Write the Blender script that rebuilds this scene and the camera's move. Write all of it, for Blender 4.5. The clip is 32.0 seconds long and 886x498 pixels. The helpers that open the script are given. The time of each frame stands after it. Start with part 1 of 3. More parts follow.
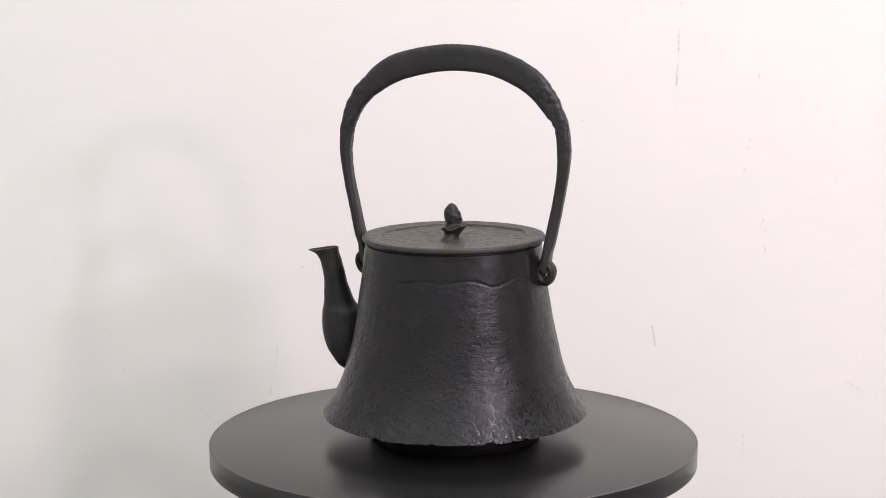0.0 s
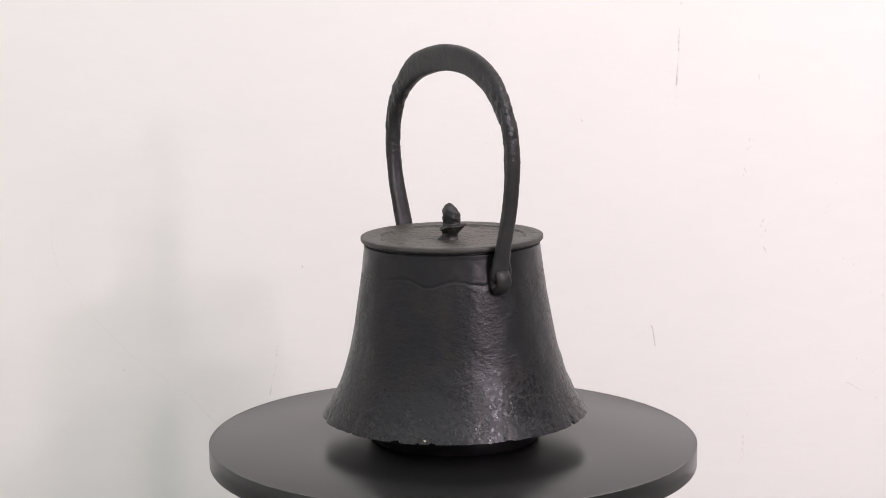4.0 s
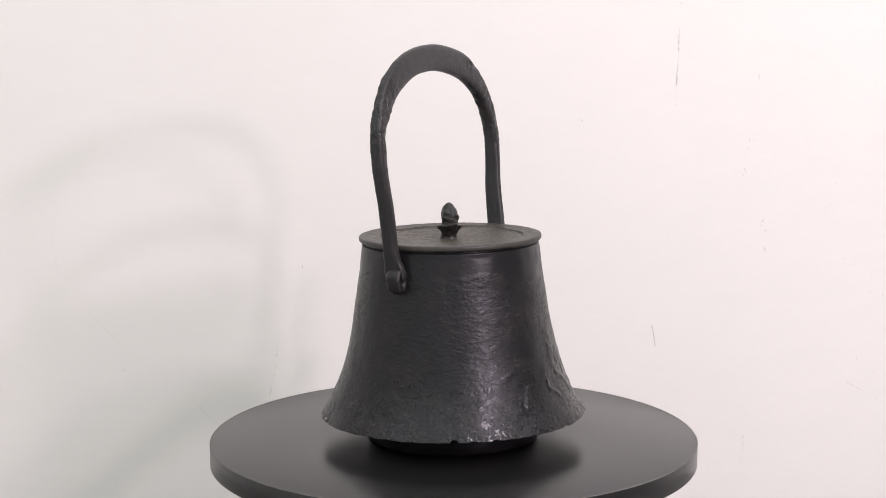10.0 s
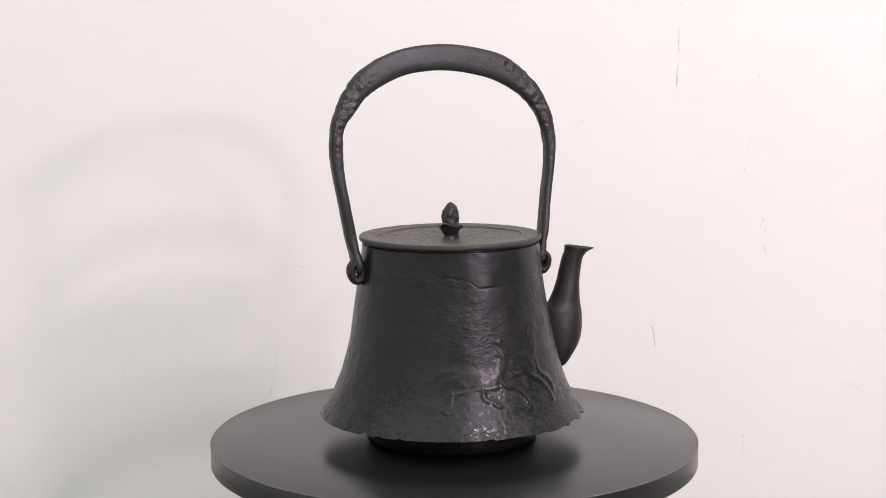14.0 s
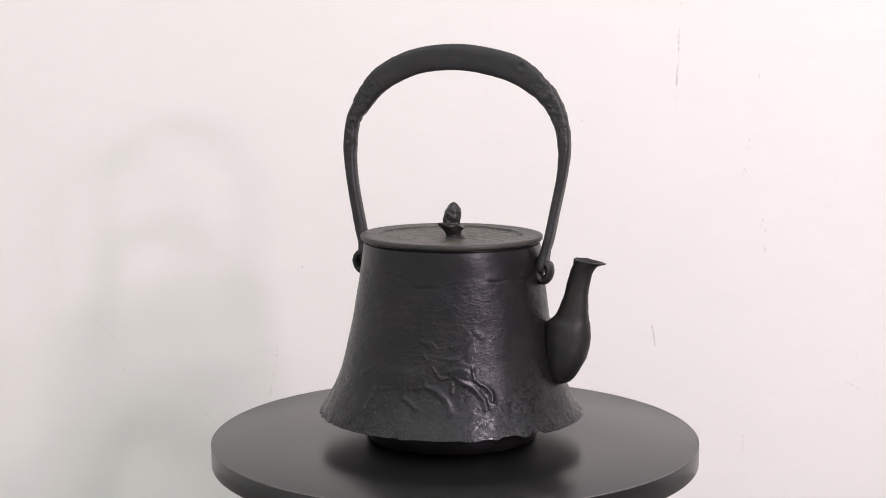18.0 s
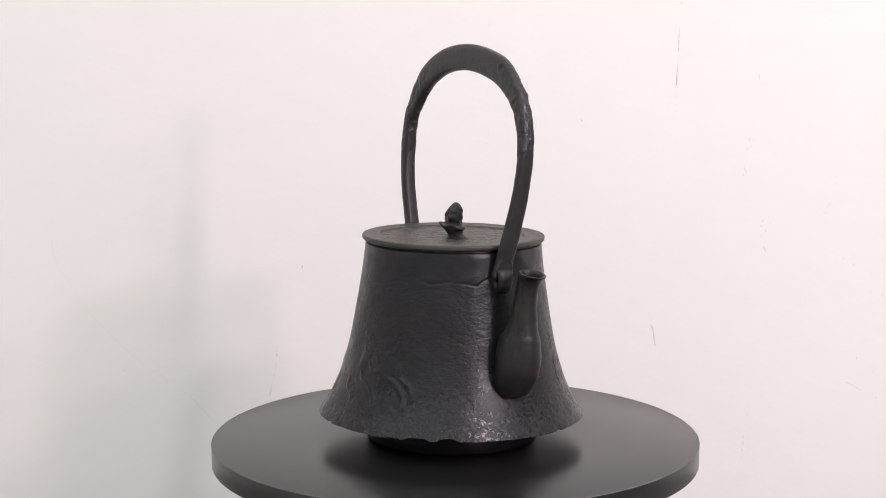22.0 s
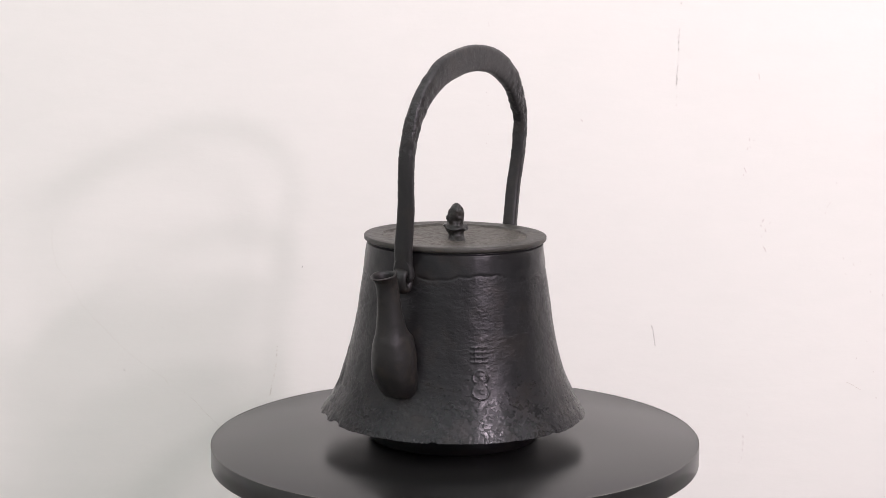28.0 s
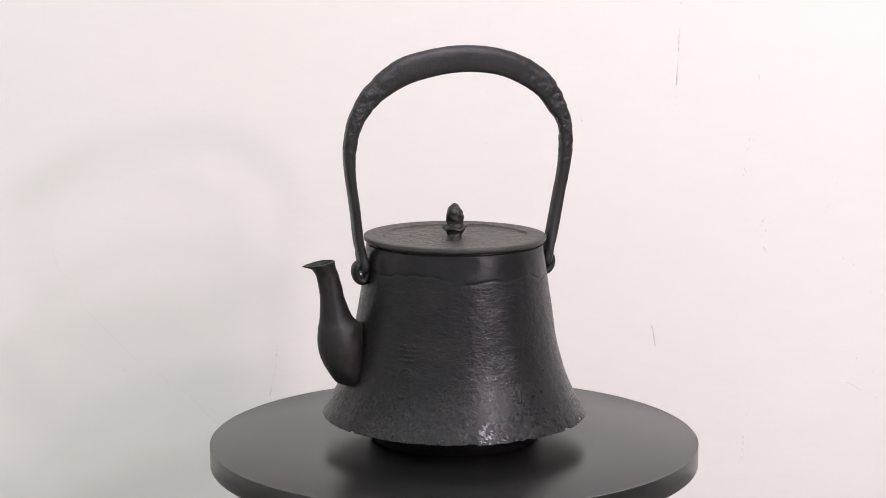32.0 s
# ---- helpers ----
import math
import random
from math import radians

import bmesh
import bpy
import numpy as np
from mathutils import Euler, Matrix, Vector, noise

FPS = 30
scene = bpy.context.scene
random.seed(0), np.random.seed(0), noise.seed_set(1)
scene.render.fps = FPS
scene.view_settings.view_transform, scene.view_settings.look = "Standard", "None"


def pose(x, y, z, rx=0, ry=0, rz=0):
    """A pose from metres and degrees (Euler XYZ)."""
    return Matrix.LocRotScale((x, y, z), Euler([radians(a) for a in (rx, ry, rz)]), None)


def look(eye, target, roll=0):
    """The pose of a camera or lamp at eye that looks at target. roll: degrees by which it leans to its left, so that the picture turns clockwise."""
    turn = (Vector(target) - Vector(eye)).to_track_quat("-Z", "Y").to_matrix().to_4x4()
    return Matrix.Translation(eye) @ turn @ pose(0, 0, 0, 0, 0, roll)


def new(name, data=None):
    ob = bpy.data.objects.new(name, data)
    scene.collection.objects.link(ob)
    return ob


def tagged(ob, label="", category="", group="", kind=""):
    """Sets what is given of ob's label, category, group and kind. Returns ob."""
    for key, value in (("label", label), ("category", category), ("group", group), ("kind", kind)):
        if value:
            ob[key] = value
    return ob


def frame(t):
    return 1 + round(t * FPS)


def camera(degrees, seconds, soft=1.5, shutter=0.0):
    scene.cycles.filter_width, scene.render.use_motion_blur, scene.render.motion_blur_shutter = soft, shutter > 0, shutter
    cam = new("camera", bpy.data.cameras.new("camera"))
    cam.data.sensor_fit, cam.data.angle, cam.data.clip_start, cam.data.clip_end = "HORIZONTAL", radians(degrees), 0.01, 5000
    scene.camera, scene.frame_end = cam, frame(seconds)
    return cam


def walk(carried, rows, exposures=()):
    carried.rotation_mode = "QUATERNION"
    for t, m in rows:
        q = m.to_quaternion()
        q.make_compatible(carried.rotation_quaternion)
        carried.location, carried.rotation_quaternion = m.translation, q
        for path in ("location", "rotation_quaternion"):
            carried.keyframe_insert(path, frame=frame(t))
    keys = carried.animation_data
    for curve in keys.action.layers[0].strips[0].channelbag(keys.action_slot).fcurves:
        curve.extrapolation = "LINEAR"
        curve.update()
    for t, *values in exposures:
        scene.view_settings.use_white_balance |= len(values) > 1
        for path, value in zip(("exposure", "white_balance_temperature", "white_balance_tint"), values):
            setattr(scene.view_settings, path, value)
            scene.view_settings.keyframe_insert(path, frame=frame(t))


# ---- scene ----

# ---- camera: it stands still on a tripod ----
CLIP = 32.0
cam = camera(29.46, CLIP, soft=0.8)
CAM_POSE = Matrix.Translation((0.0, -1.08827, 0.2908)) @ pose(0, 0, 0, 90 - 8.6793, 0, 0.3068) @ pose(0, 0, 0, 0, 0, -0.1927)
walk(cam, [(0.0, CAM_POSE), (CLIP, CAM_POSE)])

# ---- light: unseen lamps right of the camera, added overhead and soft fills, white room ----
WALL_Y = 0.326          # face of the wall behind the turntable
TABLE_Z = -0.16         # table under the turntable
FLOOR_Z, CEIL_Z = -0.90, 1.60

world = bpy.data.worlds.new("room_air")
scene.world = world
world.use_nodes = True
world.node_tree.nodes["Background"].inputs["Color"].default_value = (0.9, 0.95, 1.0, 1)
world.node_tree.nodes["Background"].inputs["Strength"].default_value = 0.02


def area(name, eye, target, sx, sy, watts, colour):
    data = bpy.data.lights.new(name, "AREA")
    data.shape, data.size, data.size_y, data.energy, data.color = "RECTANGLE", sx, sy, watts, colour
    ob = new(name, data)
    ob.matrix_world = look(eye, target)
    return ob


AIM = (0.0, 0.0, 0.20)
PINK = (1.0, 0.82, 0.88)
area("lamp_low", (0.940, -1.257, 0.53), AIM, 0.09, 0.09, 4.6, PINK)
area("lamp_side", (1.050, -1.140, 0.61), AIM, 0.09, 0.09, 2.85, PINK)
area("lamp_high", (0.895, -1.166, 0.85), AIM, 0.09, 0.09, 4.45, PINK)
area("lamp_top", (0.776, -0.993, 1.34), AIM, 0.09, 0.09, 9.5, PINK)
# added broad source, not a known lamp, to spread the turntable's shadow leftward
area("soft_fill", (1.06, -1.22, 0.27), AIM, 0.36, 0.36, 0.7, PINK)
# added ceiling-sized panel standing in for even room light; no fixture known there
area("overhead_fill", (0.0, -1.45, CEIL_Z - 0.02), (0.0, -1.45, 0.0), 4.6, 3.3, 51.6, (0.935, 1.0, 0.945))
scene.view_settings.exposure = 0.0


# ---- materials ----
def material(name):
    m = bpy.data.materials.new(name)
    m.use_nodes = True
    nt = m.node_tree
    return m, nt.nodes, nt.links, nt.nodes["Principled BSDF"]


def tex_noise(nodes, links, coord, scale, detail=4.0, rough=0.55, stretch=(1, 1, 1)):
    mp = nodes.new("ShaderNodeMapping")
    mp.inputs["Scale"].default_value = stretch
    links.new(coord, mp.inputs["Vector"])
    n = nodes.new("ShaderNodeTexNoise")
    n.inputs["Scale"].default_value, n.inputs["Detail"].default_value, n.inputs["Roughness"].default_value = scale, detail, rough
    links.new(mp.outputs["Vector"], n.inputs["Vector"])
    return n.outputs["Fac"]


def ramp(nodes, links, fac, stops):
    r = nodes.new("ShaderNodeValToRGB")
    el = r.color_ramp.elements
    while len(el) < len(stops):
        el.new(0.5)
    for e, (p, c) in zip(el, stops):
        e.position, e.color = p, (*c, 1) if len(c) == 3 else c
    links.new(fac, r.inputs["Fac"])
    return r.outputs["Color"]


def maths(nodes, links, op, a, b):
    n = nodes.new("ShaderNodeMath")
    n.operation = op
    for i, v in enumerate((a, b)):
        if isinstance(v, (int, float)):
            n.inputs[i].default_value = v
        else:
            links.new(v, n.inputs[i])
    return n.outputs[0]


def grey(v):
    return (v, v, v)


def iron(name, dark, light, rough_lo, rough_hi, relief, scale, rust=0.0, pitted=None):
    """Blackened iron: two tones of patina, pitted skin, a trace of rust."""
    m, nodes, links, p = material(name)
    co = nodes.new("ShaderNodeTexCoord").outputs["Object"]
    big = tex_noise(nodes, links, co, 38.0, 5.0, 0.6)
    fine = tex_noise(nodes, links, co, scale, 5.0, 0.66)
    grain = tex_noise(nodes, links, co, scale * 3.4, 3.0, 0.6)
    col = ramp(nodes, links, big, [(0.3, dark), (0.7, light)])
    if rust > 0:
        spots = tex_noise(nodes, links, co, 90.0, 6.0, 0.7)
        mask = ramp(nodes, links, spots, [(0.50, grey(0.0)), (0.72, grey(rust))])
        mix = nodes.new("ShaderNodeMixRGB")
        links.new(mask, mix.inputs["Fac"])
        links.new(col, mix.inputs["Color1"])
        mix.inputs["Color2"].default_value = (0.085, 0.062, 0.043, 1)
        col = mix.outputs["Color"]
    links.new(col, p.inputs["Base Color"])
    rough = ramp(nodes, links, fine, [(0.3, grey(rough_hi)), (0.7, grey(rough_lo))])
    h = maths(nodes, links, "ADD", fine, maths(nodes, links, "MULTIPLY", grain, 0.10))
    # the skin is smooth in some patches and coarse in others
    patchy = ramp(nodes, links, tex_noise(nodes, links, co, 21.0, 3.0, 0.5), [(0.38, grey(0.2)), (0.62, grey(1.0))])
    h = maths(nodes, links, "MULTIPLY", h, patchy)
    if pitted:
        px, pz = pitted
        sep = nodes.new("ShaderNodeSeparateXYZ")
        links.new(co, sep.inputs["Vector"])
        mx = ramp(nodes, links, maths(nodes, links, "ADD", 0.5, maths(nodes, links, "MULTIPLY", maths(nodes, links, "ABSOLUTE", sep.outputs["X"], 0.0), 5.0)), [(0.5 + px * 5 - 0.06, grey(0.0)), (0.5 + px * 5 + 0.06, grey(1.0))])
        mz = ramp(nodes, links, maths(nodes, links, "MULTIPLY", sep.outputs["Z"], 5.0), [(pz * 5 - 0.06, grey(0.0)), (pz * 5 + 0.06, grey(1.0))])
        zone = maths(nodes, links, "MULTIPLY", mx, mz)
        spots = ramp(nodes, links, tex_noise(nodes, links, co, 230.0, 3.0, 0.55), [(0.40, grey(0.0)), (0.62, grey(1.0))])
        pock = maths(nodes, links, "MULTIPLY", spots, zone)
        h = maths(nodes, links, "ADD", h, maths(nodes, links, "MULTIPLY", pock, 1.1))
        rough = maths(nodes, links, "SUBTRACT", rough, maths(nodes, links, "MULTIPLY", pock, 0.10))
    links.new(rough, p.inputs["Roughness"])
    p.inputs["Specular IOR Level"].default_value = 0.38
    p.inputs["Specular Tint"].default_value = (0.91, 0.92, 1.0, 1)
    b = nodes.new("ShaderNodeBump")
    b.inputs["Strength"].default_value, b.inputs["Distance"].default_value = 1.0, relief
    links.new(h, b.inputs["Height"])
    links.new(b.outputs["Normal"], p.inputs["Normal"])
    return m


def surface_mask(nodes, name):
    a = nodes.new("ShaderNodeAttribute")
    a.attribute_name = name
    return a.outputs["Fac"]


def blend(nodes, links, fac, a, b):
    """Value a where fac is 0, b where it is 1."""
    n = nodes.new("ShaderNodeMix")
    n.data_type = "FLOAT"
    for sock, v in ((n.inputs[0], fac), (n.inputs[2], a), (n.inputs[3], b)):
        if isinstance(v, (int, float)):
            sock.default_value = v
        else:
            links.new(v, sock)
    return n.outputs[0]


def warped(nodes, links, coord, scale, amount):
    """Coordinates pushed about by a coarser noise, so that the grain over them runs unevenly."""
    n = nodes.new("ShaderNodeTexNoise")
    n.inputs["Scale"].default_value, n.inputs["Detail"].default_value = scale, 2.0
    links.new(coord, n.inputs["Vector"])
    mad = nodes.new("ShaderNodeVectorMath")
    mad.operation = "MULTIPLY_ADD"
    links.new(n.outputs["Color"], mad.inputs[0])
    mad.inputs[1].default_value = (amount, amount, amount)
    links.new(coord, mad.inputs[2])
    return mad.outputs[0]


def body_iron():
    """Cast iron of the body: brushed-clay skin in level streaks, a smooth shoulder band, worn relief, flaked lower wall."""
    m, nodes, links, p = material("cast_iron")
    co = nodes.new("ShaderNodeTexCoord").outputs["Object"]
    band, low, worn = (surface_mask(nodes, k) for k in ("band", "low", "worn"))
    big = tex_noise(nodes, links, co, 30.0, 5.0, 0.62)
    col = ramp(nodes, links, big, [(0.3, (0.0064, 0.0061, 0.0069)), (0.7, (0.0104, 0.0100, 0.0110))])
    stain = ramp(nodes, links, tex_noise(nodes, links, co, 46.0, 6.0, 0.68), [(0.50, grey(0.0)), (0.74, grey(0.22))])
    mix = nodes.new("ShaderNodeMixRGB")
    links.new(stain, mix.inputs["Fac"])
    links.new(col, mix.inputs["Color1"])
    mix.inputs["Color2"].default_value = (0.050, 0.036, 0.027, 1)
    links.new(mix.outputs["Color"], p.inputs["Base Color"])
    # level, overlapping brush marks with crisp lower edges
    wv = warped(nodes, links, co, 120.0, 0.0045)
    streak = tex_noise(nodes, links, wv, 165.0, 5.0, 0.62, (1, 1, 1.9))
    crumb = tex_noise(nodes, links, wv, 560.0, 3.0, 0.6, (1, 1, 1.6))
    patchy = ramp(nodes, links, tex_noise(nodes, links, co, 24.0, 3.0, 0.5), [(0.36, grey(0.45)), (0.62, grey(1.0))])
    skin = maths(nodes, links, "ADD", ramp(nodes, links, streak, [(0.36, grey(0.0)), (0.47, grey(0.42)), (0.53, grey(0.72)), (0.66, grey(1.0))]), maths(nodes, links, "MULTIPLY", crumb, 0.42))
    skin = maths(nodes, links, "MULTIPLY", skin, patchy)
    # flat plates between pits, low on the wall
    flake = tex_noise(nodes, links, warped(nodes, links, co, 260.0, 0.0016), 330.0, 4.0, 0.60, (1, 1, 1.15))
    flake = maths(nodes, links, "ADD", flake, maths(nodes, links, "MULTIPLY", tex_noise(nodes, links, co, 70.0, 2.0, 0.5), 0.30))
    plate = ramp(nodes, links, flake, [(0.615, grey(0.0)), (0.65, grey(1.0))])
    low_h = maths(nodes, links, "ADD", maths(nodes, links, "MULTIPLY", plate, 0.34), maths(nodes, links, "MULTIPLY", skin, 0.24))
    h = blend(nodes, links, low, skin, low_h)
    h = maths(nodes, links, "MULTIPLY", h, blend(nodes, links, worn, 1.0, 0.30))
    h = maths(nodes, links, "MULTIPLY", h, blend(nodes, links, band, 1.0, 0.34))
    rough = ramp(nodes, links, maths(nodes, links, "ADD", maths(nodes, links, "MULTIPLY", crumb, 0.5), maths(nodes, links, "MULTIPLY", streak, 0.5)), [(0.42, grey(0.45)), (0.58, grey(0.275))])
    rough = blend(nodes, links, low, rough, blend(nodes, links, plate, 0.42, 0.235))
    rough = blend(nodes, links, worn, rough, 0.26)
    rough = blend(nodes, links, band, rough, ramp(nodes, links, tex_noise(nodes, links, co, 85.0, 5.0, 0.65), [(0.36, grey(0.40)), (0.62, grey(0.28))]))
    links.new(rough, p.inputs["Roughness"])
    links.new(blend(nodes, links, low, 0.355, 0.345), p.inputs["Specular IOR Level"])
    p.inputs["Specular Tint"].default_value = (0.91, 0.92, 1.0, 1)
    b = nodes.new("ShaderNodeBump")
    b.inputs["Strength"].default_value, b.inputs["Distance"].default_value = 1.0, 0.00017
    links.new(h, b.inputs["Height"])
    links.new(b.outputs["Normal"], p.inputs["Normal"])
    return m


IRON_BODY = body_iron()
IRON_SMOOTH = iron("forged_iron", (0.0085, 0.0081, 0.0082), (0.0150, 0.0136, 0.0128), 0.40, 0.54, 0.00035, 330.0, 0.22)
IRON_HANDLE = iron("hammered_iron", (0.0150, 0.0148, 0.0156), (0.0225, 0.0215, 0.0218), 0.30, 0.48, 0.00032, 520.0, 0.16, (0.060, 0.075))
IRON_LID = iron("lid_iron", (0.0295, 0.0280, 0.0255), (0.048, 0.0445, 0.0395), 0.38, 0.54, 0.0003, 300.0, 0.25)


def brown_centre(m):
    """A rust-brown, duller middle inside the raised border of the lid."""
    nodes, links = m.node_tree.nodes, m.node_tree.links
    p = nodes["Principled BSDF"]
    old = p.inputs["Base Color"].links[0].from_socket
    co = nodes.new("ShaderNodeTexCoord").outputs["Object"]
    blot = ramp(nodes, links, tex_noise(nodes, links, co, 95.0, 5.0, 0.65, (1, 1, 0.2)), [(0.34, grey(0.25)), (0.66, grey(0.9))])
    mix = nodes.new("ShaderNodeMixRGB")
    mix.blend_type = "ADD"
    links.new(maths(nodes, links, "MULTIPLY", surface_mask(nodes, "recess"), blot), mix.inputs["Fac"])
    links.new(old, mix.inputs["Color1"])
    mix.inputs["Color2"].default_value = (0.036, 0.031, 0.0235, 1)
    links.new(mix.outputs["Color"], p.inputs["Base Color"])


brown_centre(IRON_LID)
IRON_KNOB = iron("knob_iron", (0.012, 0.0118, 0.0116), (0.022, 0.0198, 0.0178), 0.30, 0.45, 0.0006, 420.0, 0.3)


def plaster():
    m, nodes, links, p = material("white_wall_paint")
    co = nodes.new("ShaderNodeTexCoord").outputs["Object"]
    big = tex_noise(nodes, links, co, 5.0, 5.0, 0.6)
    strokes = tex_noise(nodes, links, co, 26.0, 6.0, 0.62, (1, 1, 3.0))
    fine = tex_noise(nodes, links, co, 210.0, 4.0, 0.6)
    mixed = maths(nodes, links, "ADD", maths(nodes, links, "MULTIPLY", big, 0.5), maths(nodes, links, "MULTIPLY", strokes, 0.5))
    links.new(ramp(nodes, links, mixed, [(0.3, (0.785, 0.775, 0.768)), (0.7, (0.82, 0.802, 0.797))]), p.inputs["Base Color"])
    p.inputs["Roughness"].default_value = 0.6
    b = nodes.new("ShaderNodeBump")
    b.inputs["Strength"].default_value, b.inputs["Distance"].default_value = 0.5, 0.0004
    links.new(maths(nodes, links, "ADD", strokes, maths(nodes, links, "MULTIPLY", fine, 0.18)), b.inputs["Height"])
    links.new(b.outputs["Normal"], p.inputs["Normal"])
    return m


WALL_PAINT = plaster()


def plain(name, colour, rough, bump=0.0, scale=80.0, vary=0.12, spec=0.5, uneven=0.08):
    m, nodes, links, p = material(name)
    co = nodes.new("ShaderNodeTexCoord").outputs["Object"]
    n = tex_noise(nodes, links, co, scale, 5.0, 0.6)
    lo, hi = [c * (1 - vary) for c in colour], [min(1, c * (1 + vary)) for c in colour]
    links.new(ramp(nodes, links, n, [(0.3, lo), (0.7, hi)]), p.inputs["Base Color"])
    links.new(ramp(nodes, links, n, [(0.3, grey(rough * (1 - uneven))), (0.7, grey(rough * (1 + uneven)))]), p.inputs["Roughness"])
    p.inputs["Specular IOR Level"].default_value = spec
    if bump > 0:
        b = nodes.new("ShaderNodeBump")
        b.inputs["Strength"].default_value, b.inputs["Distance"].default_value = 0.5, bump
        links.new(n, b.inputs["Height"])
        links.new(b.outputs["Normal"], p.inputs["Normal"])
    return m


DISC_TOP = plain("black_satin_laminate", (0.0080, 0.0078, 0.0079), 0.275, 0.0, 18.0, 0.06, 0.66, 0.0)
DISC_TOP.node_tree.nodes["Principled BSDF"].inputs["Specular Tint"].default_value = (0.94, 0.97, 1.0, 1)
DISC_EDGE = plain("pale_laminate_edge", (0.10, 0.097, 0.094), 0.5, 0.0, 90.0, 0.5, 0.5)
BASE_PLASTIC = plain("black_plastic", (0.02, 0.02, 0.02), 0.5, 0.0, 60.0)
TABLE_TOP = plain("pale_table_laminate", (0.22, 0.215, 0.21), 0.5, 0.0, 12.0)
FLOOR_MAT = plain("pale_floor", (0.55, 0.54, 0.53), 0.6, 0.0, 6.0)
CEIL_MAT = plain("white_ceiling_paint", (0.8, 0.8, 0.79), 0.7, 0.0, 4.0, 0.03)
REFLECTION_CUT = plain("reflection_cut_grey", (0.40, 0.395, 0.39), 0.7, 0.0, 4.0, 0.05)
SIDE_PAINT = plain("matt_wall_paint", (0.80, 0.785, 0.78), 0.7, 0.0, 4.0, 0.05)
SCUFF = plain("dark_scuff", (0.29, 0.26, 0.265), 0.8, 0.0, 400.0, 0.3)
SCUFF_DARK = plain("black_scuff", (0.29, 0.265, 0.27), 0.8, 0.0, 400.0, 0.3)
SCUFF_PALE = plain("pale_scuff", (0.65, 0.605, 0.605), 0.8, 0.0, 400.0, 0.15)
CRACK = plain("hairline_grey", (0.665, 0.63, 0.61), 0.8, 0.0, 400.0, 0.15)
CREAM = plain("cream_fleck", (0.72, 0.66, 0.52), 0.6, 0.0, 400.0)


# ---- mesh helpers ----
def part(name, verts, faces, mat, parent=None, label="", smooth=True):
    """One mesh object under a thing or a part."""
    me = bpy.data.meshes.new(name)
    me.from_pydata([tuple(v) for v in verts], [], faces)
    bm = bmesh.new()
    bm.from_mesh(me)
    bmesh.ops.recalc_face_normals(bm, faces=bm.faces)
    bm.to_mesh(me)
    bm.free()
    if smooth:
        me.polygons.foreach_set("use_smooth", [True] * len(me.polygons))
    me.materials.append(mat)
    ob = new(name, me)
    ob.parent = parent
    if label:
        tagged(ob, label)
    return ob


def grid_faces(rows, cols, close_cols=True, cap_start=False, cap_end=False):
    f = []
    for i in range(rows - 1):
        for j in range(cols if close_cols else cols - 1):
            k = (j + 1) % cols
            f.append((i * cols + j, i * cols + k, (i + 1) * cols + k, (i + 1) * cols + j))
    if cap_start:
        f.append(tuple(range(cols))[::-1])
    if cap_end:
        f.append(tuple((rows - 1) * cols + j for j in range(cols)))
    return f


def lathe(profile, n=128, caps=True):
    """Vertices and faces of a turned form; profile: (radius, z) rows."""
    a = np.linspace(0, 2 * np.pi, n, endpoint=False)
    v = [(r * np.cos(t), r * np.sin(t), z) for r, z in profile for t in a]
    return v, grid_faces(len(profile), n, True, caps and profile[0][0] > 1e-5, caps and profile[-1][0] > 1e-5)


def box(x0, x1, y0, y1, z0, z1):
    v = [(x, y, z) for x in (x0, x1) for y in (y0, y1) for z in (z0, z1)]
    return v, [(0, 1, 3, 2), (4, 6, 7, 5), (0, 4, 5, 1), (2, 3, 7, 6), (0, 2, 6, 4), (1, 5, 7, 3)]


def smooth_line(points, n):
    """A smooth curve through control rows, n samples (Catmull-Rom, by chord length)."""
    p = np.array(points, float)
    d = np.r_[0, np.cumsum(np.sqrt(np.linalg.norm(np.diff(p[:, :2], axis=0), axis=1)))]
    m = np.gradient(p, d, axis=0)
    t = np.linspace(0, d[-1], n)
    i = np.clip(np.searchsorted(d, t, side="right") - 1, 0, len(d) - 2)
    h = (d[i + 1] - d[i])[:, None]
    s = ((t - d[i]) / (d[i + 1] - d[i]))[:, None]
    return (2 * s**3 - 3 * s**2 + 1) * p[i] + (s**3 - 2 * s**2 + s) * h * m[i] + (3 * s**2 - 2 * s**3) * p[i + 1] + (s**3 - s**2) * h * m[i + 1]


def hash_noise(p, seed=0):
    """Smooth value noise in -1..1 at the rows of p."""
    i = np.floor(p).astype(np.int64)
    f = p - i
    f = f * f * (3 - 2 * f)
    out = np.zeros(len(p))
    for dx in (0, 1):
        for dy in (0, 1):
            for dz in (0, 1):
                h = (i[:, 0] + dx) * 374761393 + (i[:, 1] + dy) * 668265263 + (i[:, 2] + dz) * 2147483647 + seed * 1274126177
                h = (h ^ (h >> 13)) * 1274126177
                h = (h ^ (h >> 16)) & 0xFFFFFF
                w = (f[:, 0] if dx else 1 - f[:, 0]) * (f[:, 1] if dy else 1 - f[:, 1]) * (f[:, 2] if dz else 1 - f[:, 2])
                out += w * (h / 0x7FFFFF - 1)
    return out


def fractal(p, octaves=4, seed=0, gain=0.5):
    out, a = np.zeros(len(p)), 1.0
    for k in range(octaves):
        out += a * hash_noise(p * 2.03**k, seed + k)
        a *= gain
    return out


def sstep(a, b, x):
    t = np.clip((x - a) / (b - a), 0, 1)
    return t * t * (3 - 2 * t)


